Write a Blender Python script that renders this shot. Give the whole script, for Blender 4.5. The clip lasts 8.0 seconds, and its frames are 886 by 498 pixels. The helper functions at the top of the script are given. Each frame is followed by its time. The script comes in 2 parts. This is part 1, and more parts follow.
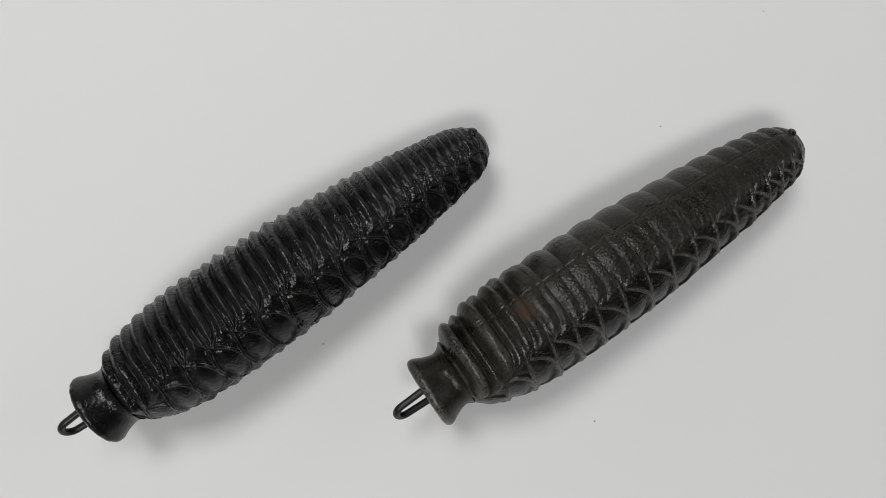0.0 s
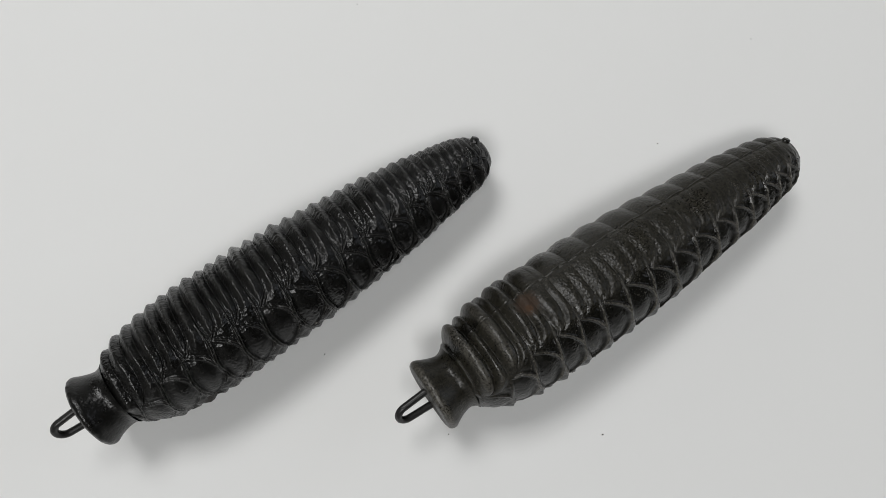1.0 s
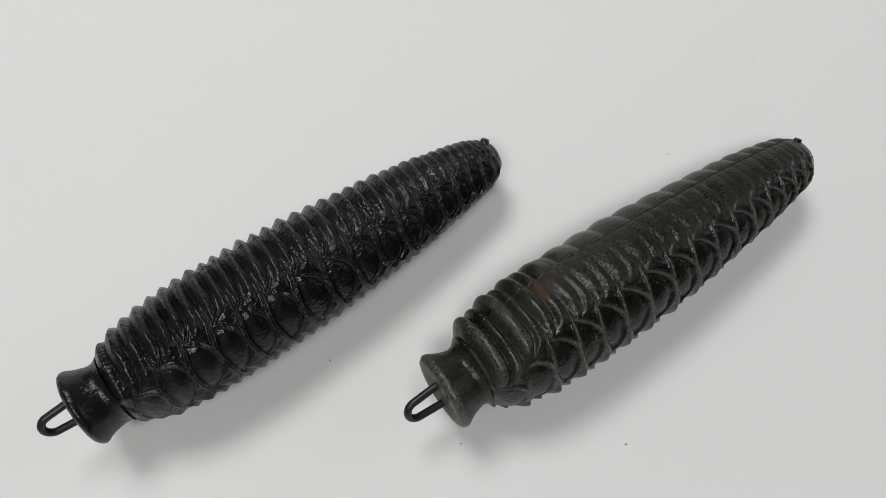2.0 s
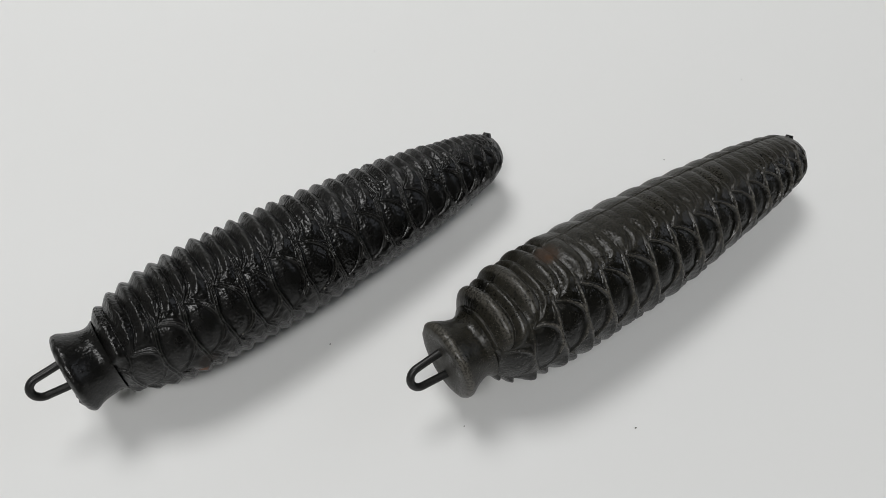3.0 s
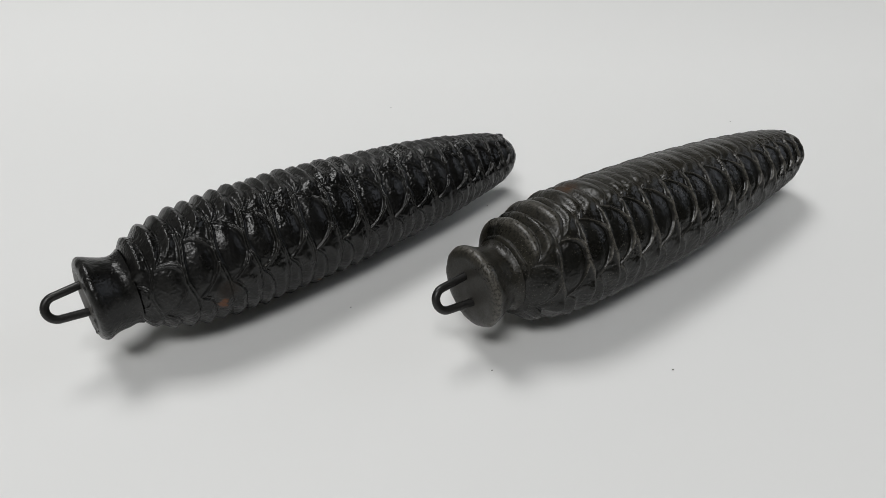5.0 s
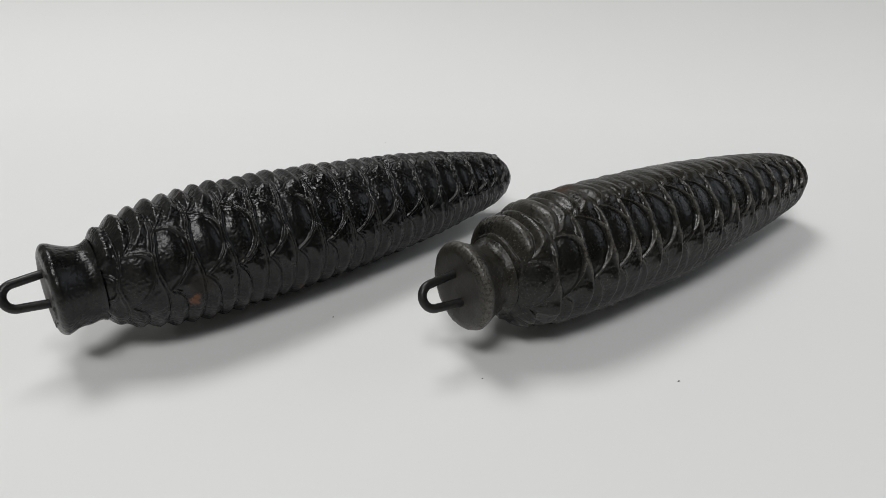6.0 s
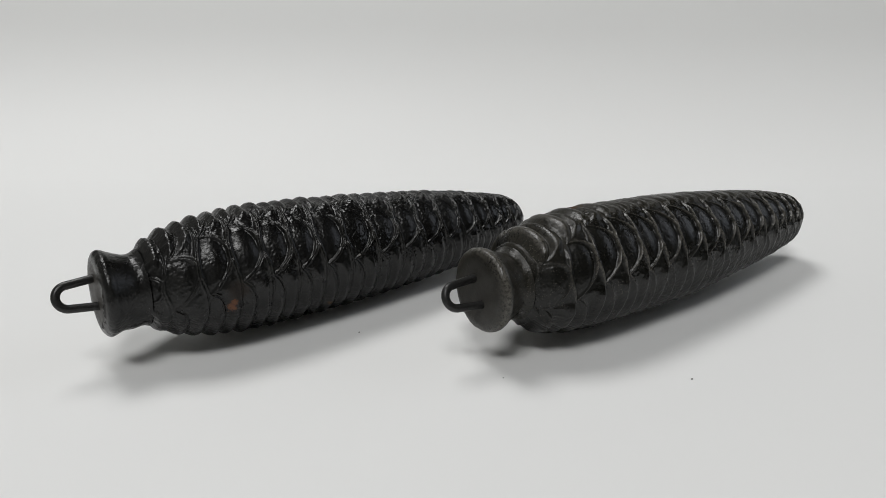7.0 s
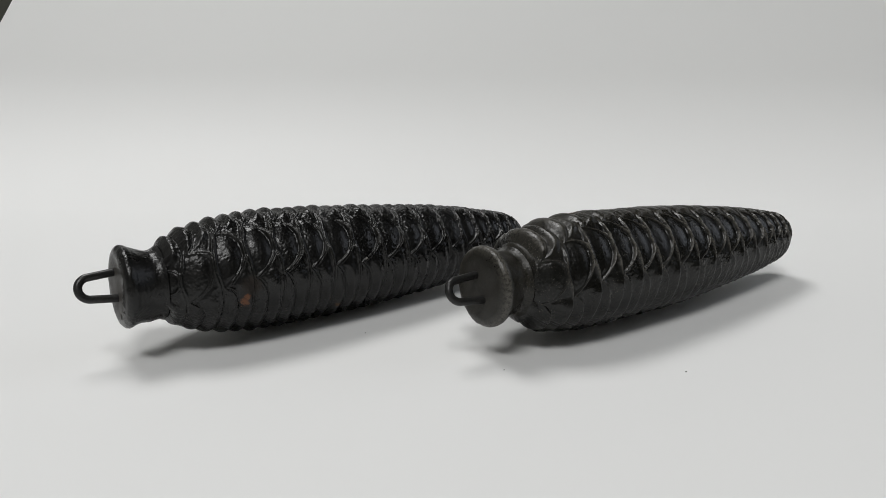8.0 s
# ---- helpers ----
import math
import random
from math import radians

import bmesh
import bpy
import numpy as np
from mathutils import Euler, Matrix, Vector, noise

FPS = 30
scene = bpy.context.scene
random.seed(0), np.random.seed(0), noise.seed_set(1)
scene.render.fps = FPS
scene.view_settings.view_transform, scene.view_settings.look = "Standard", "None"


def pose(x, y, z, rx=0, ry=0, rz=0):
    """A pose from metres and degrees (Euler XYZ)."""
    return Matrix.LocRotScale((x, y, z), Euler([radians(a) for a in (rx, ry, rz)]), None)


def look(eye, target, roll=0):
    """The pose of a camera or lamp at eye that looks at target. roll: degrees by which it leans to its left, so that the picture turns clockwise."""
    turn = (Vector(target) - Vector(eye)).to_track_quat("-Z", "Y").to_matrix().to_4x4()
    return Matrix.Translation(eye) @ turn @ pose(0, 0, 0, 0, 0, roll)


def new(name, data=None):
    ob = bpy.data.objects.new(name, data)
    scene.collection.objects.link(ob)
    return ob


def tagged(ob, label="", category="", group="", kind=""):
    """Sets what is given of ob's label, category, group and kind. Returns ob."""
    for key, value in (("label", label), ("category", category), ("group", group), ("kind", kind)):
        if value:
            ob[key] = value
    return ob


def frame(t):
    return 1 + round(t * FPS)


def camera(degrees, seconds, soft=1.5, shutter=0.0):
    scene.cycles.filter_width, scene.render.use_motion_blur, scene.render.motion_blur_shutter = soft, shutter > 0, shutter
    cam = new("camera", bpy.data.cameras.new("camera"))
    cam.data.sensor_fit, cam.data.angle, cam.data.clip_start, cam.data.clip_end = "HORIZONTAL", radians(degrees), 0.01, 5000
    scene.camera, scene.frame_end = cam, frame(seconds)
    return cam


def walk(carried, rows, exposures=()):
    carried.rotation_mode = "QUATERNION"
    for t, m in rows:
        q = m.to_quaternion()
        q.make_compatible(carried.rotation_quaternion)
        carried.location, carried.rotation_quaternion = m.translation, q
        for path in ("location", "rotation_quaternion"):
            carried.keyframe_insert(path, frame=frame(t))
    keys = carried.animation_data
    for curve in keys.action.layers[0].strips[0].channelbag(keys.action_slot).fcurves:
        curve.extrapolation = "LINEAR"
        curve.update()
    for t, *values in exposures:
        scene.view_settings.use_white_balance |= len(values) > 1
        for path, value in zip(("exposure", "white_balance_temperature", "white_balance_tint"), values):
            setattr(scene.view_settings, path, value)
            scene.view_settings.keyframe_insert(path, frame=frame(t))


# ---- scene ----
cam = camera(62.2, 8.0, soft=0.6)
PATH = [
    (0, (-0.00885, 0.03911, 0.27246), (0.04795, 0.21583, -1.71891), 18.083),
    (0.2, (-0.00908, 0.03136, 0.27484), (0.04732, 0.26154, -1.71107), 13.986),
    (0.5, (-0.00969, 0.02087, 0.27503), (0.04879, 0.32446, -1.70092), 11.044),
    (0.7, (-0.00914, 0.01423, 0.27275), (0.04303, 0.37624, -1.69352), 8.476),
    (1, (-0.00865, 0.00342, 0.26815), (0.03800, 0.46765, -1.67667), 6.069),
    (1.2, (-0.00926, -0.00550, 0.26545), (0.04058, 0.53721, -1.65887), 5.571),
    (1.5, (-0.01082, -0.01903, 0.26067), (0.03544, 0.60496, -1.63893), 4.465),
    (1.7, (-0.00883, -0.02451, 0.25681), (0.01275, 0.65119, -1.62546), 1.996),
    (2.8, (-0.01306, -0.06899, 0.22954), (0.03354, 0.95153, -1.48987), 3.216),
    (3, (-0.01249, -0.07801, 0.22703), (0.02870, 0.99470, -1.46045), 2.744),
    (3.2, (-0.01566, -0.08832, 0.22259), (0.03825, 1.05865, -1.41496), 2.890),
    (3.5, (-0.01873, -0.10291, 0.21520), (0.03128, 1.11641, -1.36934), 2.637),
    (3.7, (-0.02011, -0.11060, 0.20863), (0.02924, 1.17928, -1.31904), 2.382),
    (4, (-0.02030, -0.12209, 0.19734), (0.01564, 1.25429, -1.25328), 1.719),
    (4.2, (-0.02040, -0.12842, 0.18878), (0.00290, 1.29174, -1.21926), 1.042),
    (4.5, (-0.02024, -0.13801, 0.18203), (0.00863, 1.33900, -1.16615), 0.919),
    (4.7, (-0.01986, -0.14528, 0.17485), (0.00865, 1.37651, -1.12258), 0.756),
    (5, (-0.01895, -0.15160, 0.16505), (0.01820, 1.42023, -1.07107), 0.822),
    (6.3, (-0.01456, -0.16389, 0.12417), (0.01514, 1.61277, -0.79377), 1.499),
    (6.5, (-0.01599, -0.17235, 0.11791), (0.00613, 1.64121, -0.72502), 0.858),
    (6.7, (-0.01799, -0.17841, 0.11449), (-0.00208, 1.66157, -0.66922), 0.620),
    (7, (-0.01828, -0.18638, 0.11076), (-0.01425, 1.68098, -0.60547), 0.418),
    (7.2, (-0.01768, -0.19076, 0.10723), (-0.01473, 1.69262, -0.56571), 0.468),
    (7.5, (-0.01640, -0.19596, 0.10179), (-0.02221, 1.70837, -0.50933), 0.368),
    (7.7, (-0.01761, -0.19910, 0.09888), (-0.01697, 1.71538, -0.47970), 0.292),
    (8, (-0.01884, -0.20380, 0.09503), (-0.01965, 1.71978, -0.45256), 0.581),
]
walk(cam, [(t, look(eye, target, roll)) for t, eye, target, roll in PATH], [(0.0, -0.09), (1.5, -0.04), (3.0, 0.0), (5.0, 0.02), (8.0, 0.05)])

# ---------------------------------------------------------------- light
scene.view_settings.exposure = 0.0
world = bpy.data.worlds.new("sky")
scene.world = world
world.use_nodes = True
wn = world.node_tree.nodes
sky = wn.new("ShaderNodeTexSky")
sky.sky_type = "NISHITA"
sky.sun_disc = False
sky.sun_elevation, sky.sun_rotation = radians(40), radians(120)
wn["Background"].inputs["Strength"].default_value = 0.05
world.node_tree.links.new(sky.outputs["Color"], wn["Background"].inputs["Color"])

# daylight inferred from an east window; two added overhead lamps stand for unseen sources
SOUTH_X, SOUTH_Y, SOUTH_W, SOUTH_D = -0.45, -1.32, 1.10, 0.75
EAST_X, EAST_Y, EAST_Z, EAST_W, EAST_H = 1.70, 0.60, 1.15, 1.40, 1.40
SKY_X, SKY_Y, SKY_Z, SKY_W, SKY_D = -0.80, 1.05, 2.50, 1.15, 1.05


def daylight(name, place, w, h, watts, colour):
    lamp = bpy.data.lights.new(name, "AREA")
    lamp.shape, lamp.size, lamp.size_y, lamp.energy, lamp.color = "RECTANGLE", w - 0.06, h - 0.06, watts, colour
    ob = new(name, lamp)
    ob.matrix_world = place
    return ob


daylight("south_overhead_light", look((SOUTH_X, SOUTH_Y, SKY_Z + 0.02), (SOUTH_X, SOUTH_Y, 0)), SOUTH_W, SOUTH_D, 38.0, (0.990, 0.985, 0.976))
daylight("east_window_light", look((EAST_X + 0.02, EAST_Y, EAST_Z), (0, EAST_Y, EAST_Z)), EAST_W, EAST_H, 3.6, (0.990, 0.985, 0.976))
daylight("northwest_overhead_light", look((SKY_X, SKY_Y, SKY_Z + 0.02), (SKY_X, SKY_Y, 0)), SKY_W, SKY_D, 39.5, (0.990, 0.985, 0.976))


# ---------------------------------------------------------------- materials
def material(name):
    m = bpy.data.materials.new(name)
    m.use_nodes = True
    return m, m.node_tree.nodes, m.node_tree.links, m.node_tree.nodes["Principled BSDF"]


def mix_colour(n, l, fac, a, b):
    x = n.new("ShaderNodeMix")
    x.data_type = "RGBA"
    for socket, value in ((x.inputs[0], fac), (x.inputs[6], a), (x.inputs[7], b)):
        if hasattr(value, "links"):
            l.new(value, socket)
        else:
            socket.default_value = value if isinstance(value, float) else (*value, 1)
    return x.outputs[2]


def noise_tex(n, l, vec, scale, detail=4.0, rough=0.55):
    x = n.new("ShaderNodeTexNoise")
    x.inputs["Scale"].default_value, x.inputs["Detail"].default_value, x.inputs["Roughness"].default_value = scale, detail, rough
    l.new(vec, x.inputs["Vector"])
    return x.outputs["Fac"]


def ramp(n, l, fac, lo, hi, a=0.0, b=1.0):
    x = n.new("ShaderNodeMapRange")
    x.interpolation_type = "SMOOTHSTEP"
    l.new(fac, x.inputs["Value"])
    for key, value in (("From Min", lo), ("From Max", hi), ("To Min", a), ("To Max", b)):
        x.inputs[key].default_value = value
    return x.outputs["Result"]


def maths(n, l, op, a, b):
    x = n.new("ShaderNodeMath")
    x.operation = op
    for socket, value in zip(x.inputs, (a, b)):
        if hasattr(value, "links"):
            l.new(value, socket)
        else:
            socket.default_value = value
    return x.outputs[0]


def bump(n, l, height, strength, distance, normal=None):
    x = n.new("ShaderNodeBump")
    x.inputs["Strength"].default_value, x.inputs["Distance"].default_value = strength, distance
    l.new(height, x.inputs["Height"])
    if normal:
        l.new(normal, x.inputs["Normal"])
    return x.outputs["Normal"]


def spot(n, l, vec, place, size, ragged=0.35):
    """A ragged round patch at a place of the casting, 1 inside."""
    sub = n.new("ShaderNodeVectorMath")
    sub.operation = "DISTANCE"
    l.new(vec, sub.inputs[0])
    sub.inputs[1].default_value = place
    edge = noise_tex(n, l, vec, 1900.0, 4.0, 0.7)
    d = maths(n, l, "ADD", maths(n, l, "DIVIDE", sub.outputs["Value"], size), maths(n, l, "MULTIPLY", maths(n, l, "SUBTRACT", edge, 0.5), ragged * 6))
    return ramp(n, l, d, 1.15, 0.6)


def cast_iron(name, dark, light, patina, patina_share, gloss, spots, bright=(0.028, 0.027, 0.024)):
    """Old black-painted cast iron: pitted, worn at places, with rust where the paint is gone; some glints and light are
    put into the colour.
    """
    m, n, l, p = material(name)
    vec = n.new("ShaderNodeTexCoord").outputs["Object"]
    broad = noise_tex(n, l, vec, 70.0, 4.0, 0.6)
    fine = noise_tex(n, l, vec, 1400.0, 3.0, 0.6)
    grit = noise_tex(n, l, vec, 4200.0, 2.0, 0.5)
    colour = mix_colour(n, l, ramp(n, l, fine, 0.35, 0.75), dark, light)
    worn = maths(n, l, "MULTIPLY", ramp(n, l, broad, 0.62 - patina_share, 0.82 - patina_share), ramp(n, l, fine, 0.3, 0.62, 0.35, 1.0))
    zone = n.new("ShaderNodeAttribute")
    zone.attribute_name = "bare"
    worn = maths(n, l, "MAXIMUM", worn, maths(n, l, "MULTIPLY", ramp(n, l, maths(n, l, "ADD", zone.outputs["Fac"], maths(n, l, "SUBTRACT", broad, 0.5)), 0.2, 0.9), ramp(n, l, fine, 0.35, 0.62, 0.15, 1.0)))
    colour = mix_colour(n, l, worn, colour, patina)
    rough = ramp(n, l, broad, 0.3, 0.7, gloss, gloss + 0.12)
    rough = maths(n, l, "ADD", rough, maths(n, l, "MULTIPLY", worn, 0.12))
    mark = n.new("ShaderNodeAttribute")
    mark.attribute_name = "rubbed_glint"
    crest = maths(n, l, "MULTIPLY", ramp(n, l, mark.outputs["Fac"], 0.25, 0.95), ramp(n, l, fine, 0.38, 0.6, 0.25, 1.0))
    colour = mix_colour(n, l, crest, colour, bright)   # paint rubbed thin on the raised rims, and crest glints put into the colour
    glint_flecks = maths(n, l, "MULTIPLY", ramp(n, l, noise_tex(n, l, vec, 2300.0, 2.0, 0.5), 0.60, 0.70), ramp(n, l, noise_tex(n, l, vec, 130.0, 3.0, 0.6), 0.42, 0.62))
    colour = mix_colour(n, l, glint_flecks, colour, bright)       # pale grit, and the sparkle of the sandy skin put into the colour
    # rust, pale chips, and a patch of painted light on the collar's face
    for place, size, rust in spots:
        s = spot(n, l, vec, place, size)
        colour = mix_colour(n, l, s, colour, rust)
        rough = maths(n, l, "ADD", rough, maths(n, l, "MULTIPLY", s, 0.3))
    l.new(colour, p.inputs["Base Color"])
    l.new(rough, p.inputs["Roughness"])
    p.inputs["Specular IOR Level"].default_value = 0.40
    lumps = noise_tex(n, l, vec, 420.0, 3.0, 0.55)
    sand = noise_tex(n, l, vec, 1900.0, 4.0, 0.65)
    nrm = bump(n, l, lumps, 0.10, 0.0005)
    nrm = bump(n, l, sand, 0.26, 0.0002, nrm)
    nrm = bump(n, l, grit, 0.05, 0.0001, nrm)
    l.new(nrm, p.inputs["Normal"])
    return m


def plain(name, colour, rough, scale, amount=0.06, relief=0.0002):
    m, n, l, p = material(name)
    vec = n.new("ShaderNodeTexCoord").outputs["Object"]
    a = noise_tex(n, l, vec, scale, 4.0)
    b = noise_tex(n, l, vec, scale * 40, 2.0)
    low = tuple(c * (1 - amount) for c in colour)
    l.new(mix_colour(n, l, a, low, colour), p.inputs["Base Color"])
    p.inputs["Roughness"].default_value = rough
    l.new(bump(n, l, b, 0.12, relief), p.inputs["Normal"])
    return m


def on_casting(s, r, phi):
    """A place on a casting, in its own axes, from millimetres along and out and degrees round."""
    return (s / 1000, -r / 1000 * math.cos(radians(phi)), r / 1000 * math.sin(radians(phi)))


RUST = (0.13, 0.052, 0.024)
# first spot: light falling on the collar's face, put into the colour
IRON_GLOSSY = cast_iron("black_paint_on_cast_iron", (0.0020, 0.0020, 0.0019), (0.0042, 0.0040, 0.0036), (0.014, 0.0125, 0.010), 0.00, 0.23,
                        [((0.0006, 0.0, 0.0), 0.0100, (0.045, 0.041, 0.036)), (on_casting(36.0, 19.2, 2), 0.0036, (0.014, 0.0095, 0.0065)), (on_casting(33.6, 19.0, -14), 0.0016, RUST), (on_casting(34.4, 19.0, -8), 0.0011, RUST),
                         (on_casting(32.9, 19.0, -20), 0.0010, RUST), (on_casting(67.4, 19.6, -36), 0.0010, (0.07, 0.04, 0.018)), (on_casting(80.2, 19.2, -47), 0.0009, (0.05, 0.032, 0.016)),
                         (on_casting(48.0, 20.0, 15), 0.0007, (0.22, 0.21, 0.19)), (on_casting(77.0, 19.4, 13), 0.0006, (0.22, 0.21, 0.19))])
# first spot: wear and painted light together on the collar's face
IRON_WORN = cast_iron("worn_black_paint_on_cast_iron", (0.0024, 0.0024, 0.0018), (0.0058, 0.0056, 0.0042), (0.0190, 0.0170, 0.0116), -0.05, 0.22,
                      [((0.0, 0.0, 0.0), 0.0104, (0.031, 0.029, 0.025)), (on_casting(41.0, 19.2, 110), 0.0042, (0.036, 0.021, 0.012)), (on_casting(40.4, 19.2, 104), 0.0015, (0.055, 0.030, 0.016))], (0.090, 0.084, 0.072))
WIRE = cast_iron("blackened_steel_wire", (0.010, 0.010, 0.010), (0.02, 0.019, 0.018), (0.05, 0.04, 0.03), 0.0, 0.32, [])
PAPER = plain("white_paper", (0.796, 0.80, 0.79), 0.58, 3.0, 0.02, 0.000004)
PAPER.node_tree.nodes["Principled BSDF"].inputs["Specular IOR Level"].default_value = 0.25
DARK_WALL = plain("dark_olive_wall_paint", (0.085, 0.085, 0.07), 0.8, 2.0)
# unseen walls and ceiling stay dark to keep reflections in the iron low
WALL_PAINT = plain("grey_wall_paint", (0.30, 0.30, 0.29), 0.8, 2.0)
FLOOR_TOP = plain("grey_table_laminate", (0.16, 0.16, 0.14), 0.6, 5.0)
CEILING_PAINT = plain("ceiling_paint", (0.16, 0.16, 0.155), 0.9, 2.0)
DIRT = plain("dark_dust", (0.05, 0.045, 0.04), 0.9, 900.0)


# ---------------------------------------------------------------- mesh helpers
def part(name, mesh_source, material_used, parent=None, label=""):
    """One mesh object from a bmesh or (verts, faces)."""
    me = bpy.data.meshes.new(name)
    if isinstance(mesh_source, tuple):
        me.from_pydata(*mesh_source) if len(mesh_source) == 3 else me.from_pydata(mesh_source[0], [], mesh_source[1])
    else:
        mesh_source.to_mesh(me)
        mesh_source.free()
    me.materials.append(material_used)
    ob = new(name, me)
    if parent:
        ob.parent = parent
    if label:
        tagged(ob, label)
    return ob


def smooth(ob):
    ob.data.shade_smooth()
    return ob


def box(x0, x1, y0, y1, z0, z1):
    bm = bmesh.new()
    bmesh.ops.create_cube(bm, size=1)
    bmesh.ops.transform(bm, matrix=Matrix.Translation(((x0 + x1) / 2, (y0 + y1) / 2, (z0 + z1) / 2)) @ Matrix.Diagonal((x1 - x0, y1 - y0, z1 - z0, 1)), verts=bm.verts)
    return bm


# ---------------------------------------------------------------- the room round the table
# unseen shell added to hold the lamps and dim reflections; only wall_north shows
X0, X1, Y0, Y1, TOP = -2.20, EAST_X, -2.75, 2.6, SKY_Z
tagged(part("floor", box(X0, X1, Y0, Y1, -0.05, -0.0014), FLOOR_TOP), "grey table surface under the white paper", "table top", kind="structure")
ceiling = tagged(new("ceiling"), "unseen grey ceiling added with two openings for the overhead lamps", "ceiling", kind="structure")
edge_y = Y0 - 0.1
for ox, oy, ow, od in ((SOUTH_X, SOUTH_Y, SOUTH_W, SOUTH_D), (SKY_X, SKY_Y, SKY_W, SKY_D)):
    part("ceiling_panel", box(X0 - 0.1, X1 + 0.1, edge_y, oy - od / 2, TOP, TOP + 0.1), CEILING_PAINT, ceiling)
    edge_y = oy + od / 2
    part("ceiling_panel", box(X0 - 0.1, ox - ow / 2, oy - od / 2, edge_y, TOP, TOP + 0.1), CEILING_PAINT, ceiling)
    part("ceiling_panel", box(ox + ow / 2, X1 + 0.1, oy - od / 2, edge_y, TOP, TOP + 0.1), CEILING_PAINT, ceiling)
part("ceiling_panel", box(X0 - 0.1, X1 + 0.1, edge_y, Y1 + 0.1, TOP, TOP + 0.1), CEILING_PAINT, ceiling)
tagged(part("wall_north", box(X0, X1, Y1, Y1 + 0.1, -0.05, TOP), DARK_WALL), "plain dark olive wall", "wall", kind="structure")
tagged(part("wall_south", box(X0, X1, Y0 - 0.1, Y0, -0.05, TOP), WALL_PAINT), "unseen plain grey wall added to close the room", "wall", kind="structure")


def pierced_wall(name, x0, x1, wy, wz, ww, wh, paint, label):
    """An unseen side wall, added with one window opening."""
    wall = tagged(new(name), label, "wall", kind="structure")
    part("wall_pier", box(x0, x1, Y0 - 0.1, wy - ww / 2, -0.05, TOP), paint, wall)
    part("wall_pier", box(x0, x1, wy + ww / 2, Y1 + 0.1, -0.05, TOP), paint, wall)
    part("wall_apron", box(x0, x1, wy - ww / 2, wy + ww / 2, -0.05, wz - wh / 2), paint, wall)
    part("wall_head", box(x0, x1, wy - ww / 2, wy + ww / 2, wz + wh / 2, TOP), paint, wall)


tagged(part("wall_west", box(X0 - 0.1, X0, Y0 - 0.1, Y1 + 0.1, -0.05, TOP), WALL_PAINT), "unseen plain grey wall added to close the room", "wall", kind="structure")
pierced_wall("wall_east", X1, X1 + 0.1, EAST_Y, EAST_Z, EAST_W, EAST_H, DARK_WALL, "unseen dark olive wall added with a window opening")


# ---------------------------------------------------------------- the paper sweep
SWEEP_Y, SWEEP_R, LEAN, SHEET_X0, SHEET_X1, PAPER_Z = 0.21, 0.17, 55.0, -0.3846, 0.42, -0.0009


def paper_sweep():
    """A sheet that lies flat, bends up and leans back behind; with its thickness."""
    line = [(y, PAPER_Z) for y in np.linspace(-0.62, SWEEP_Y, 30)]
    line += [(SWEEP_Y + SWEEP_R * math.sin(a), PAPER_Z + SWEEP_R * (1 - math.cos(a))) for a in np.linspace(0, radians(LEAN), 40)[1:]]
    y, z = line[-1]
    line += [(y + d * math.cos(radians(LEAN)), z + d * math.sin(radians(LEAN))) for d in np.linspace(0.01, 0.17, 12)]
    rows = []
    for y, z in line:
        left = SHEET_X0 + 0.30 * max(z, 0.0)              # the left edge is cut a little askew
        rows.append([(x, y, z) for x in np.linspace(left, SHEET_X1, 24)])
    front = np.array(rows)
    along = np.gradient(front[:, 0], axis=0)
    normal = np.stack([np.zeros(len(along)), -along[:, 2], along[:, 1]], 1)
    normal /= np.linalg.norm(normal, axis=1)[:, None]
    back = front - normal[:, None, :] * 0.0004
    n, w = front.shape[:2]
    verts, faces = [], []

    def strip(a):
        base = len(verts)
        verts.extend(a.reshape(-1, 3).tolist())
        for i in range(a.shape[0] - 1):
            for j in range(a.shape[1] - 1):
                k = base + i * a.shape[1] + j
                faces.append((k, k + 1, k + a.shape[1] + 1, k + a.shape[1]))

    strip(front)
    strip(back[:, ::-1])
    for edge in ((0, slice(None)), (n - 1, slice(None)), (slice(None), 0), (slice(None), w - 1)):
        strip(np.stack([front[edge], back[edge]]))
    return smooth(part("backdrop", (verts, faces), PAPER))


tagged(paper_sweep(), "large sheet of white paper curving up behind the weights", "paper backdrop", kind="structure")


# ---------------------------------------------------------------- pine cone clock weights
PERIOD, CENTRE, SEAM = 9.72, 40.0, 84.0      # millimetres between scale rows; degrees
# outer radius along the casting, millimetres, from the neck to the blunt tip
BODY_S = np.array([9.0, 11.0, 13.0, 15.0, 19.0, 24.0, 31.0, 39.0, 49.0, 60.0, 76.0, 93.0, 110.0, 127.0, 142.0, 150.0, 155.5, 159.5, 162.0, 163.0])
BODY_FULL = np.array([10.0, 11.2, 12.5, 14.1, 16.3, 17.8, 19.0, 19.7, 20.1, 20.0, 19.5, 18.5, 17.3, 15.6, 13.2, 11.9, 10.6, 8.6, 5.6, 1.5])
BODY_SLIM = np.array([8.8, 10.6, 13.3, 15.0, 16.6, 17.8, 19.0, 19.7, 20.1, 19.9, 19.5, 18.5, 17.0, 15.3, 13.3, 11.9, 10.6, 8.6, 5.6, 1.5])
COLLAR_S = np.array([0.0, 0.3, 0.9, 1.8, 3.0, 4.2, 5.6, 7.0, 8.4, 9.8, 11.2, 12.4])
COLLAR_FLARED = np.array([10.1, 11.2, 12.2, 12.75, 12.6, 12.0, 11.4, 10.9, 10.5, 10.4, 10.8, 11.6])
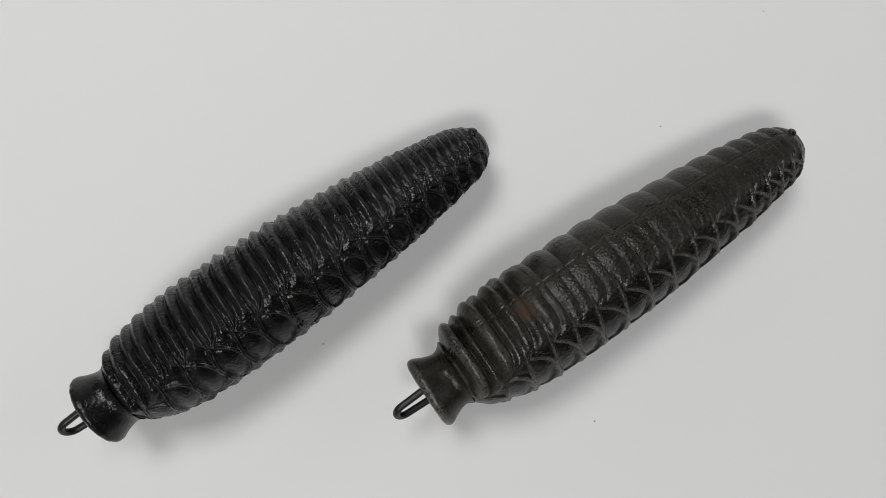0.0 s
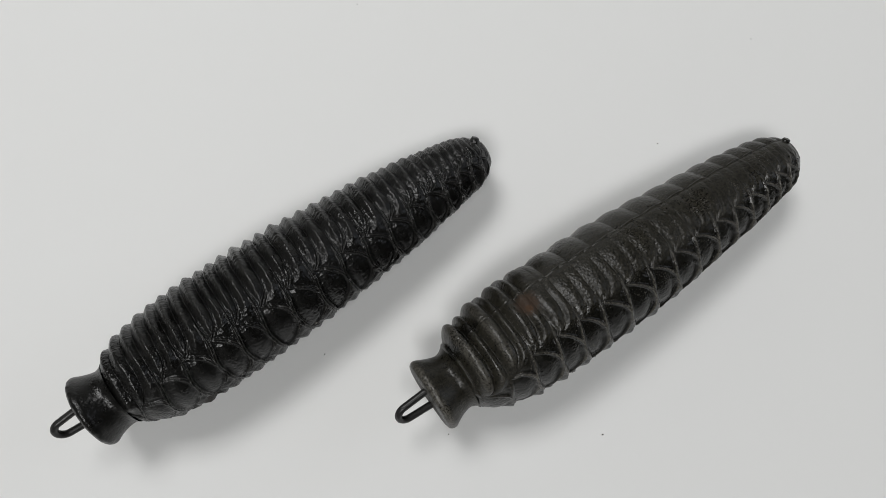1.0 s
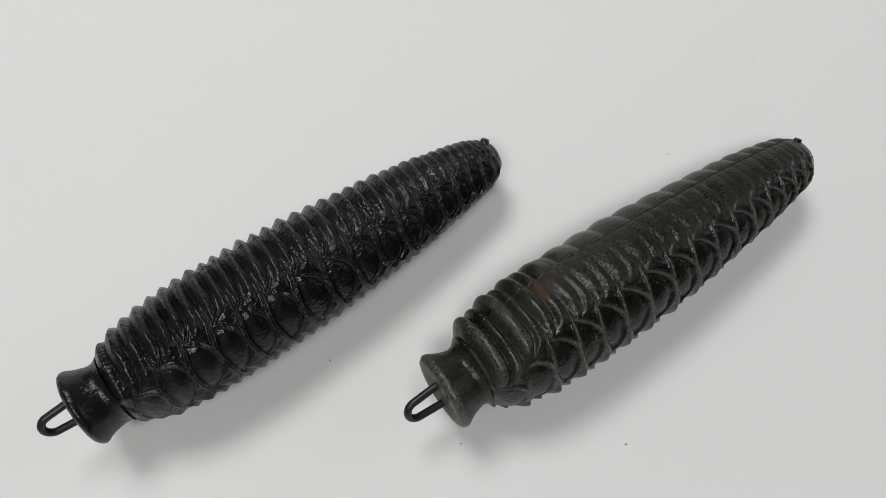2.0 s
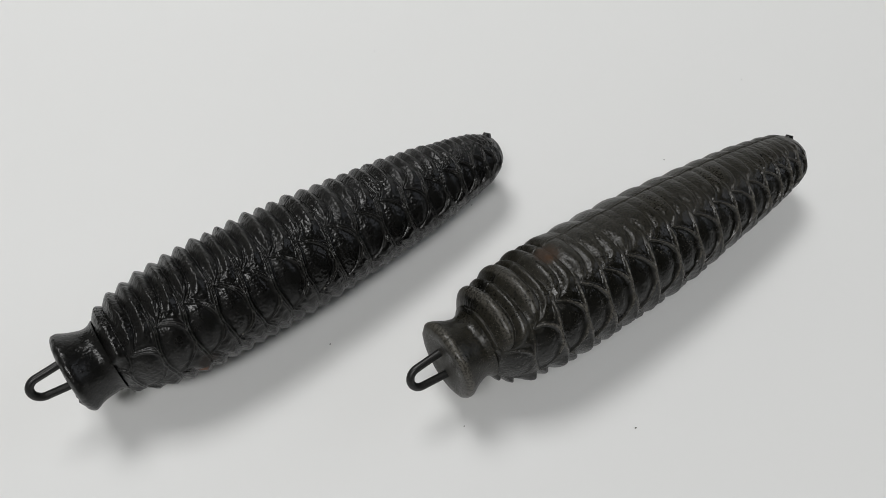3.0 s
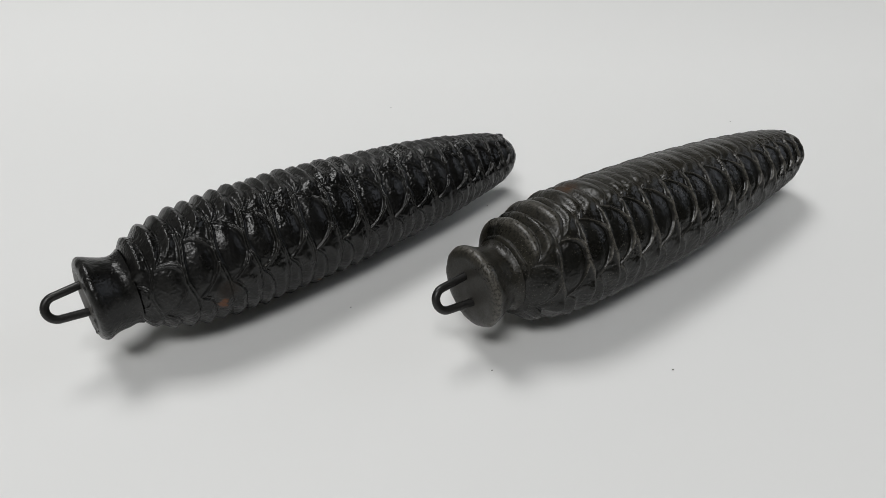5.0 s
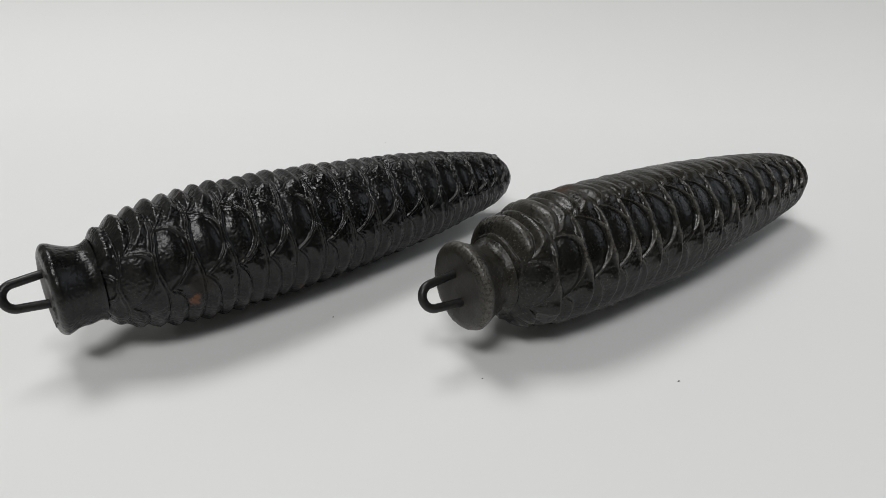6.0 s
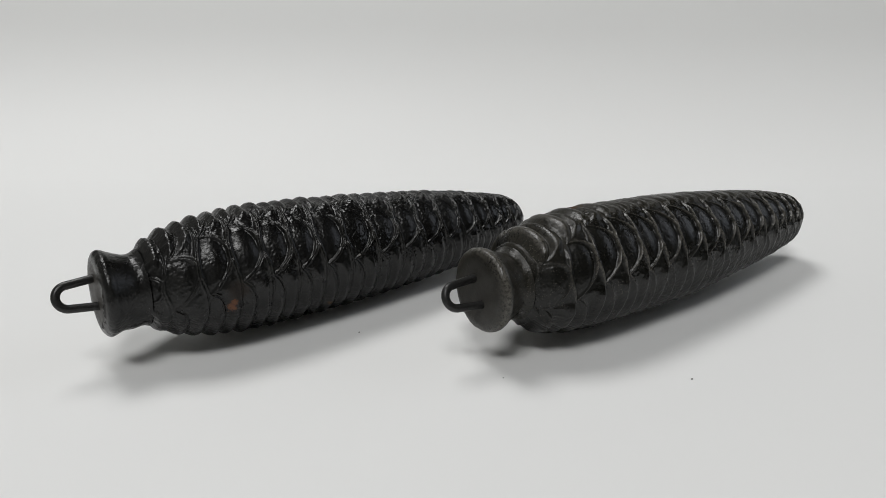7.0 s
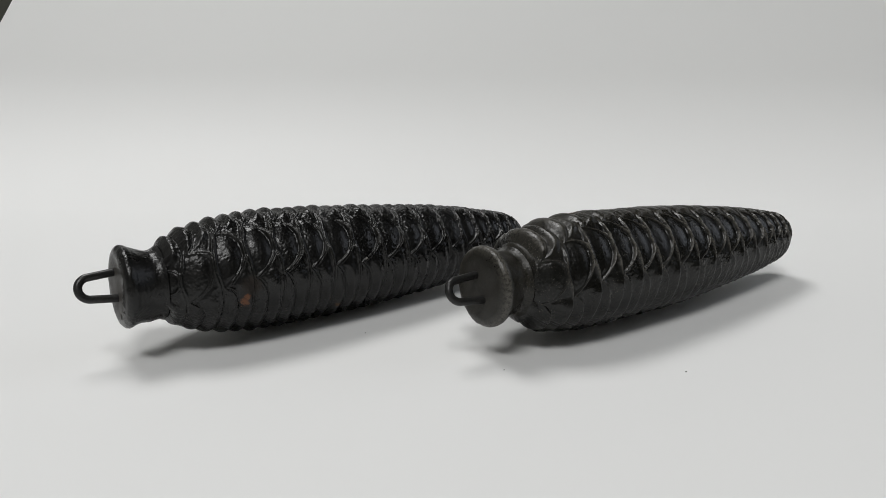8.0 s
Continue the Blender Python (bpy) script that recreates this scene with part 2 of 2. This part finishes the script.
COLLAR_ROUND = np.array([10.4, 11.6, 12.4, 12.85, 12.7, 12.1, 11.4, 10.8, 10.4, 10.2, 10.6, 11.4])


def curve(x, xs, ys):
    """A smooth curve through the stations."""
    d = np.gradient(ys, xs)
    i = np.clip(np.searchsorted(xs, x) - 1, 0, len(xs) - 2)
    h = xs[i + 1] - xs[i]
    t = np.clip((x - xs[i]) / h, 0, 1)
    return (ys[i] * (1 + 2 * t) * (1 - t) ** 2 + h * d[i] * t * (1 - t) ** 2 + ys[i + 1] * t * t * (3 - 2 * t) + h * d[i + 1] * t * t * (t - 1))


def wobble(a, b, seed, scale):
    """Soft uneven relief, from a sum of waves."""
    rng = np.random.RandomState(seed)
    out = 0
    for k in range(14):
        f, g = rng.uniform(0.3, 1.6, 2) * scale
        out = out + np.sin(a * f + rng.uniform(0, 6.28)) * np.sin(np.round(g * 3) * b + rng.uniform(0, 6.28))
    return out / 7


def dome(q, width, flat):
    """How high a scale stands between two edges: q 0 to 1 from the head side to the tip side. flat 1: a broad band that climbs
    towards its own rim and drops behind it; flat 0: a round cushion."""
    q = np.clip(q, 0, 1)
    cushion = np.sin(np.pi * q ** 1.15) ** 0.85
    band = (1 - np.exp(-q * width / 1.0)) * (1 - np.exp(-(1 - q) * width / 0.6)) * (0.85 + 0.25 * q)
    band = 0.5 * band + 0.5 * np.sin(np.pi * q ** 1.1) ** 1.3
    return (cushion * (1 - flat) + band * flat) * np.clip(width / 4.6, 0, 1.3) ** 0.8


def tooth(q, width, lean):
    """A ridge between two edges: lean 0 an almost even gable, lean 1 a shingle that climbs to its own rim and drops behind it."""
    q = np.clip(q, 0, 1)
    gable = np.minimum(q / 0.56, (1 - q) / 0.44)
    gable = 1 - np.sqrt((1 - gable) ** 2 + 0.05) + 0.05
    shingle = q ** 0.9 * (1 - np.exp(-((1 - q) * width / 0.55) ** 1.5))
    return (gable * (1 - lean) + shingle * lean) * np.clip(width / 4.6, 0, 1.3) ** 0.8


def grain(s, r, phi, seed, cell):
    """Uneven skin of a sand casting, about -1 to 1: soft noise in space, with cells of that many millimetres."""
    y, z = -r * np.cos(np.radians(phi)), r * np.sin(np.radians(phi))
    x, y, z = (0.80 * s + 0.48 * y + 0.36 * z) / cell, (-0.60 * s + 0.64 * y + 0.48 * z) / cell, (0.60 * z - 0.80 * y) / cell
    table = np.random.RandomState(seed).uniform(-1, 1, (64, 64, 64))
    base = [np.floor(v).astype(int) for v in (x, y, z)]
    u, v, w = [(t - b) * (t - b) * (3 - 2 * (t - b)) for t, b in zip((x, y, z), base)]
    i, j, k = [b % 64 for b in base]
    i1, j1, k1 = (i + 1) % 64, (j + 1) % 64, (k + 1) % 64
    near = (table[i, j, k] * (1 - u) + table[i1, j, k] * u) * (1 - v) + (table[i, j1, k] * (1 - u) + table[i1, j1, k] * u) * v
    far = (table[i, j, k1] * (1 - u) + table[i1, j, k1] * u) * (1 - v) + (table[i, j1, k1] * (1 - u) + table[i1, j1, k1] * u) * v
    return near * (1 - w) + far * w


def skin(s, r, phi, seed):
    """Three sizes of grain, stronger in some places than in others."""
    rough = 0.9 + 0.6 * grain(s, r, phi, seed + 3, 9.0)
    return rough * (0.03 * grain(s, r, phi, seed, 2.4) + 0.04 * grain(s, r, phi, seed + 1, 1.2) + 0.12 * grain(s, r, phi, seed + 2, 0.55))


def rings(start, crowd):
    """Where the rings of the mould lie along the casting: nearly even, closer towards the tip."""
    i = np.arange(-2, 22)
    return start + PERIOD * i - 1.6 * np.exp(-((i - 6.3) / 1.7) ** 2) - 0.5 * np.clip(i - crowd, 0, None) ** 1.9 * (i < 20) - 100.0 * (i < -1) + 100.0 * (i >= 20)


def scale_relief(s, phi, start, seed, worn):
    """The height, in millimetres, of the cast scales at s along and phi round (degrees); how far it is a raised rim or
    a crest with painted glints, and how far it is worn bare (0 to 1).
    """
    d = (phi - CENTRE + 180) % 360 - 180
    front = np.abs(d) < SEAM
    d = np.where(front, d, np.sign(d) * 180 - d)            # the other half mirrors the pattern
    ragged = 0.95 + (0.25 if worn else 0.6) * (0.6 * grain(s, 18.0, phi, seed + 71, 4.5) + 0.35 * grain(s, 18.0, phi, seed + 72, 1.6))
    s = s + 0.2 * wobble(s / 9.0, np.radians(phi), seed + 5, 1.0) + (0.03 if worn else 0.06) * grain(s, 18.0, phi, seed + 70, 1.8) + 0.25 * grain(s, 18.0, phi, seed + 73, 6.0)
    d = d + 28.0 * np.exp(-((s - 13.0) / 14.0) ** 2)        # at the head the row of large scales turns down
    a = np.abs(d)
    dip = -1.8 * np.exp(-(d / 21.0) ** 2)                   # the rings sag back over the row of large scales
    along = s - dip
    at = rings(start, 11.0 if worn else 10.6)
    i = np.searchsorted(at, along) - 1
    f, span = along - at[i], at[i + 1] - at[i]              # millimetres past the ring behind, and between the two
    small = np.clip(span / PERIOD, 0.5, 1)
    inner = span - 1.6 - dip - 7.6 * small * (a / 30.0) ** 2.3   # the round rim of a large scale
    upper = (6.2 if worn else 5.1) * (1 + 0.09 * np.sin(i * 2.7 + seed)) * small * (1 - np.exp(-np.clip(a - 27.0, 0, None) / 8.0))
    lower = 5.3 * small * (1 - np.exp(-np.clip(a - 27.0, 0, None) / 11.0))
    z = np.clip(np.maximum(inner, np.where(d < 0, lower, upper)), 0.4, span)   # where the second rim lies between the rings
    ahead = f > z
    w1, w2 = np.maximum(z, 0.05), np.maximum(span - z, 0.05)
    outside = np.clip((a - 24.0) / 16.0, 0, 1)
    outside = outside * outside * (3 - 2 * outside)
    uneven = 1 + (0.15 if worn else -0.25) * np.exp(-((s - 18.0) / 14.0) ** 2) + 0.24 * wobble(s / 11.0, np.radians(phi), seed + 9, 0.8)
    flank = np.where(d < 0, 1.95 if worn else 1.75, 1.45 if worn else 2.1) * (1.15 - (0.4 if worn else 0.3) * np.clip((s - 35.0) / 90.0, 0, 1))
    low = np.clip(-d / 20.0 - 0.7, 0, 1)                    # the lower flank
    sharp, lean = (low, 0.85) if worn else (0.8 * outside, 0.0)
    high = (0.95 * np.clip((s - 6.0) / 22.0, 0.4, 1) if worn else 1.2 * np.clip((s - 4.0) / 22.0, 0.4, 1)) * (1 - outside) + flank * outside
    h = 1.1 * uneven * high * np.where(ahead, dome((f - z) / w2, w2, outside) * (1 - sharp) + tooth((f - z) / w2, w2, lean) * sharp,
                                        dome(f / w1, w1, outside) * (1 - sharp) + tooth(f / w1, w1, lean) * sharp)
    if worn:                                                # only every second ring was cast clean on the far half
        few = np.where(front, 0, np.clip((s - 40.0) / 10.0, 0, 1))
        h = h * (1 - few) + few * 1.1 * uneven * np.clip(np.sin(np.pi * (f / span) ** 1.15), 0, 1) ** 0.75
    # raised rims along the edges: one rope on the worn casting, two fine lines on the sharp one
    ring = np.where(f > span / 2, f - span, f)
    rim = np.clip(1.25 - a / 55.0, np.where(d < 0, 0.55 if worn else 0.2, 0.0), 1.0)
    if worn:
        rim = np.where(front, rim, 0.0)
    rim = rim * np.clip(ragged, 0.25, 1.2) * np.clip((s - 6.0) / 24.0, 0.4, 1)
    slant = np.where(a < 34.0, 0.93 * (a / 30.0) ** 1.3, np.where(d < 0, 0.9, 1.1) * np.exp(-np.clip(a - 34.0, 0, None) / 12.0))
    edge = (f - z) / np.sqrt(1 + slant ** 2)
    if worn:
        thin = np.maximum(np.exp(-np.abs(ring / 0.66) ** 1.8), 0.95 * np.exp(-np.abs((edge + 0.1) / 0.6) ** 1.8))
        h = h + 1.7 * rim * thin
    else:
        thin = np.maximum(np.maximum(np.exp(-((ring - 0.42) / 0.26) ** 2), np.exp(-((ring + 0.42) / 0.26) ** 2)),
                          np.maximum(np.exp(-((edge - 0.35) / 0.26) ** 2), 0.9 * np.exp(-((edge + 0.45) / 0.26) ** 2)))
        body = np.maximum(np.exp(-(ring / 0.9) ** 2), np.exp(-(edge / 0.9) ** 2))
        h = h + rim * (0.55 * thin + 1.4 * body)
    # the metal swells up a little towards them
    rise = (0.6 if worn else 0.25) * rim * (1 if not worn else np.where(front, 1, 0.3))
    h = h + rise * np.maximum(np.exp(-(ring / 1.5) ** 2), 0.9 * np.exp(-(edge / 1.5) ** 2))
    # the two halves of the mould meet in a low line
    seam = np.abs(np.abs((phi - CENTRE + 180) % 360 - 180) - SEAM)
    fade = 1 - (0.25 if worn else 0.1) * np.exp(-(seam / 3.0) ** 2)
    bare = 0.0 * s
    if worn:                                                # and the upper flank is rubbed flat, the paint gone
        bare = np.clip(1.3 * np.exp(-np.abs((d - 66.0) / 40.0) ** 3), 0, 1)
        flat = np.exp(-((d - 72.0) / 26.0) ** 4) * front * np.clip((s - 30.0) / 22.0, 0, 1)
        h = h * (1 - 0.82 * flat) + 0.65 * flat
        rim = rim * (1 - 0.8 * flat)
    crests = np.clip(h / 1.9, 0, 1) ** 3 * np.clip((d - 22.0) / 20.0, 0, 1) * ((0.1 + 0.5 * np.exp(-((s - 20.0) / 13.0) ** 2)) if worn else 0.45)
    rim = np.maximum(rim * thin, crests)                    # thin paint and sandy glints on the upper ridges, both put into the colour
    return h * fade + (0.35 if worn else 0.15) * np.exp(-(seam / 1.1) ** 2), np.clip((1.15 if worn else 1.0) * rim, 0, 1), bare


def lathe(s, r, around):
    """Vertices and faces of a turned form; r has a row for each station."""
    phi = np.radians(around)
    co = np.stack([np.repeat(s[:, None], len(around), 1), -r * np.cos(phi), r * np.sin(phi)], 2).reshape(-1, 3) / 1000
    n, m = len(s), len(around)
    i, j = np.meshgrid(np.arange(n - 1), np.arange(m), indexing="ij")
    k = (j + 1) % m
    faces = np.stack([i * m + j, i * m + k, (i + 1) * m + k, (i + 1) * m + j], 2).reshape(-1, 4)
    return co, faces


def fast_mesh(name, co, faces, material_used, parent, label="", caps=()):
    me = bpy.data.meshes.new(name)
    me.from_pydata(co.tolist(), [], faces.tolist() + [list(c) for c in caps])
    me.materials.append(material_used)
    me.shade_smooth()
    ob = new(name, me)
    ob.parent = parent
    if label:
        tagged(ob, label)
    return ob


def pine_cone_weight(foot, tip, radii, start, seed, iron, head, loop_turn, loop_long, loop_up, label, worn):
    """A cast clock weight in the form of a fir cone that lies on its belly."""
    a, t = Vector(foot), Vector(tip)
    u = (t - a).normalized()
    front = u.cross(Vector((0, 0, 1))).normalized()
    up = front.cross(u)
    thing = new("pine_cone_weight")
    m = Matrix((u, -front, up)).transposed().to_4x4()
    m.translation = a
    thing.matrix_basis = m
    tagged(thing, label, "clock weight", group="pair of clock weights")
    around = np.arange(0, 360, 0.72)
    k = len(around)
    length = (t - a).length * 1000

    # body with the cast scales
    s = np.concatenate([np.linspace(9.2, 152, 920), 152 + (length - 152) * np.sin(np.linspace(0, np.pi / 2, 60))[1:]])
    base = curve(np.where(s < 76, s, 76 + (s - 76) * (163.0 - 76) / (length - 76)), BODY_S, radii)
    strength = np.clip((s - 10.0) / 3, 0.1, 1) * np.clip((length - 1.5 - s) / 9, 0, 1) ** 0.7
    S, PH = np.meshgrid(s, around, indexing="ij")
    upper = np.clip((around - CENTRE - 12.0) / 30.0, 0, 1) * np.clip((250.0 - around) / 40.0, 0, 1)
    coarse = 0.75 - 0.15 * upper if worn else 0.8 + 0.25 * upper          # a rubbed top on the one, coarser sand on the other
    relief, rubbed_glint, bare = scale_relief(S, PH, start, seed, worn)
    r = base[:, None] - (1.55 if worn else 2.05) * np.clip(base[:, None] / 8, 0, 1) + relief * strength[:, None] + 0.10 * wobble(S / 7.0, np.radians(PH), seed, 1.5) + coarse[None, :] * skin(S, base[:, None], PH, seed)
    r = np.maximum(r, 0.25)
    co, faces = lathe(s, r, around)
    body = fast_mesh("body", co, faces, iron, thing, caps=[range(k - 1, -1, -1), range(len(s) * k - k, len(s) * k)])
    body.data.attributes.new("rubbed_glint", "FLOAT", "POINT").data.foreach_set("value", (rubbed_glint * strength[:, None]).ravel().astype(np.float32))
    body.data.attributes.new("bare", "FLOAT", "POINT").data.foreach_set("value", bare.ravel().astype(np.float32))

    # flared collar at the head
    cs = np.concatenate([np.zeros(24), np.linspace(0.0, 12.4, 80)])
    cr = np.concatenate([np.linspace(0.3, 9.9, 24), curve(np.linspace(0.0, 12.4, 80), COLLAR_S, COLLAR_ROUND if worn else COLLAR_FLARED)])
    C, PH = np.meshgrid(cs, around, indexing="ij")
    r = cr[:, None] * (1 + 0.012 * wobble(C / 5.0, np.radians(PH), seed + 2, 1.2)) + 0.10 * wobble(C / 3.0, np.radians(PH), seed + 3, 2.5) * np.clip(cr / 12, 0, 1)[:, None] + (0.45 * skin(C, cr[:, None], PH, seed + 40) + 0.18 * grain(C, cr[:, None], PH, seed + 50, 1.7) * np.exp(-((C - 0.9) / 1.3) ** 2)) * np.clip(cr / 12, 0, 1)[:, None]
    if not worn:                                            # metal that ran down under the neck
        r = r + 1.3 * np.clip(-np.sin(np.radians(PH)), 0, 1) * np.exp(-((C - 8.8) / 2.8) ** 2)
    co, faces = lathe(cs + head, r, around)
    q = 24 * k
    if not worn:                                            # a ragged burr along part of the face's edge
        turned = (PH[:24] + 25.0 + 180.0) % 360.0 - 180.0
        burr = np.clip(grain(C[:24], cr[:24, None], PH[:24], seed + 60, 0.9) + 0.1, 0, 1) * np.exp(-(turned / 38.0) ** 2) * np.clip((cr[:24, None] - 7.2) / 2.0, 0, 1)
        co[:q, 0] -= 0.0009 * burr.ravel()
    co[:q, 0] += 0.0001 * np.sin(co[:q, 1] * 610 + seed) * np.sin(co[:q, 2] * 530 + 1)
    collar = fast_mesh("collar", co, faces, iron, thing, "flared iron collar with a flat face", caps=[range(k - 1, -1, -1)])
    rubbed_glint = (0.9 if worn else 0.35) * np.exp(-((C - 1.6) / 1.8) ** 2) * np.clip(cr / 10, 0, 1)[:, None] ** 6
    collar.data.attributes.new("rubbed_glint", "FLOAT", "POINT").data.foreach_set("value", rubbed_glint.ravel().astype(np.float32))
    if worn:
        collar.data.attributes.new("bare", "FLOAT", "POINT").data.foreach_set("value", np.full(C.size, 0.75, np.float32))

    # bent wire loop let into the collar's face
    turn, foot_half, half, gauge = radians(loop_turn), 4.2, 3.4, 1.25
    bend = half - loop_long
    legs = [(p, foot_half + (half - foot_half) * (1.0 - p) / (1.0 - bend)) for p in np.linspace(1.0, bend, 9)]
    line = [(5.0, foot_half)] + legs
    line += [(bend - half * math.sin(b), half * math.cos(b)) for b in np.linspace(0, np.pi, 20)[1:-1]]
    line += [(p, -q) for p, q in reversed(legs)] + [(5.0, -foot_half)]
    pts = [Vector((p + head, -q * math.cos(turn), q * math.sin(turn))) / 1000 for p, q in ((p, q + loop_up) for p, q in line)]
    side = Vector((0, math.sin(turn), math.cos(turn)))
    verts, quads, ring = [], [], 14
    for i, p in enumerate(pts):
        d = (pts[min(i + 1, len(pts) - 1)] - pts[max(i - 1, 0)]).normalized()
        n = d.cross(side)
        for j in range(ring):
            b = 2 * math.pi * j / ring
            verts.append(p + (n * math.cos(b) + side * math.sin(b)) * gauge / 1000)
    for i in range(len(pts) - 1):
        for j in range(ring):
            quads.append((i * ring + j, i * ring + (j + 1) % ring, (i + 1) * ring + (j + 1) % ring, (i + 1) * ring + j))
    quads += [tuple(range(ring)), tuple(range(len(pts) * ring - 1, len(pts) * ring - ring - 1, -1))]
    smooth(part("wire_loop", (verts, quads), WIRE, thing, "bent black wire hanging loop"))

    # the stub left by the pouring gate: a low broken knob
    at, out = length - 3.6, radians(CENTRE + SEAM - 6)
    seat = float(curve(np.array([76 + (at - 76) * (163.0 - 76) / (length - 76)]), BODY_S, radii)[0]) - 1.9
    way = Vector((0.55, -math.cos(out), math.sin(out))).normalized()
    bm = bmesh.new()
    bmesh.ops.create_cone(bm, segments=18, radius1=0.0022, radius2=0.0012, depth=0.0028, cap_ends=True)
    bmesh.ops.subdivide_edges(bm, edges=bm.edges, cuts=2, use_grid_fill=True)
    for v in bm.verts:
        v.co *= 1 + 0.22 * noise.noise(v.co * 700 + Vector((seed, 0, 0)))
    bmesh.ops.transform(bm, matrix=Matrix.Translation(on_casting(at, seat, CENTRE + SEAM - 6)) @ way.to_track_quat("Z", "Y").to_matrix().to_4x4(), verts=bm.verts)
    smooth(part("casting_stub", bm, iron, thing, "small rough stub at the tip"))
    return thing


pine_cone_weight((-0.1181, 0.0057, 0.0220), (0.0130, 0.1016, 0.0151), BODY_FULL, 8.0, 11, IRON_GLOSSY, 0.7, 118, 10.5, 0.9,
                 "glossy black cast iron fir cone weight with rust specks", False)
pine_cone_weight((-0.0070, 0.0121, 0.0214), (0.1251, 0.1019, 0.0163), BODY_SLIM, 3.8, 23, IRON_WORN, -0.5, 122, 11.5, 0.0,
                 "worn brownish black cast iron fir cone weight", True)


# ---------------------------------------------------------------- dust on the paper
def dust_speck(x, y, size, turn):
    bm = bmesh.new()
    bmesh.ops.create_icosphere(bm, subdivisions=2, radius=1.0)
    for v in bm.verts:
        v.co *= 1 + 0.3 * noise.noise(v.co * 1.7 + Vector((x * 900, y * 900, 0)))
    bmesh.ops.transform(bm, matrix=Matrix.Translation((x, y, PAPER_Z + size * 0.3)) @ Matrix.Rotation(turn, 4, "Z") @ Matrix.Diagonal((size, size * 0.6, size * 0.35, 1)), verts=bm.verts)
    return tagged(smooth(part("dust_speck", bm, DIRT)), "tiny dark speck of dust on the white paper", "dust speck", group="dust on the paper")


for x, y, size, turn in ((0.0, 0.0, 0.00028, 0.2), (0.055, 0.0, 0.00036, 0.4), (-0.045, 0.028, 0.00032, 1.0), (0.082, 0.111, 0.0003, 0.1),
                         (0.004, 0.087, 0.0003, 0.7), (0.1235, 0.157, 0.00028, 2.0), (-0.0375, 0.170, 0.00025, 0.5)):
    dust_speck(x, y, size, turn)
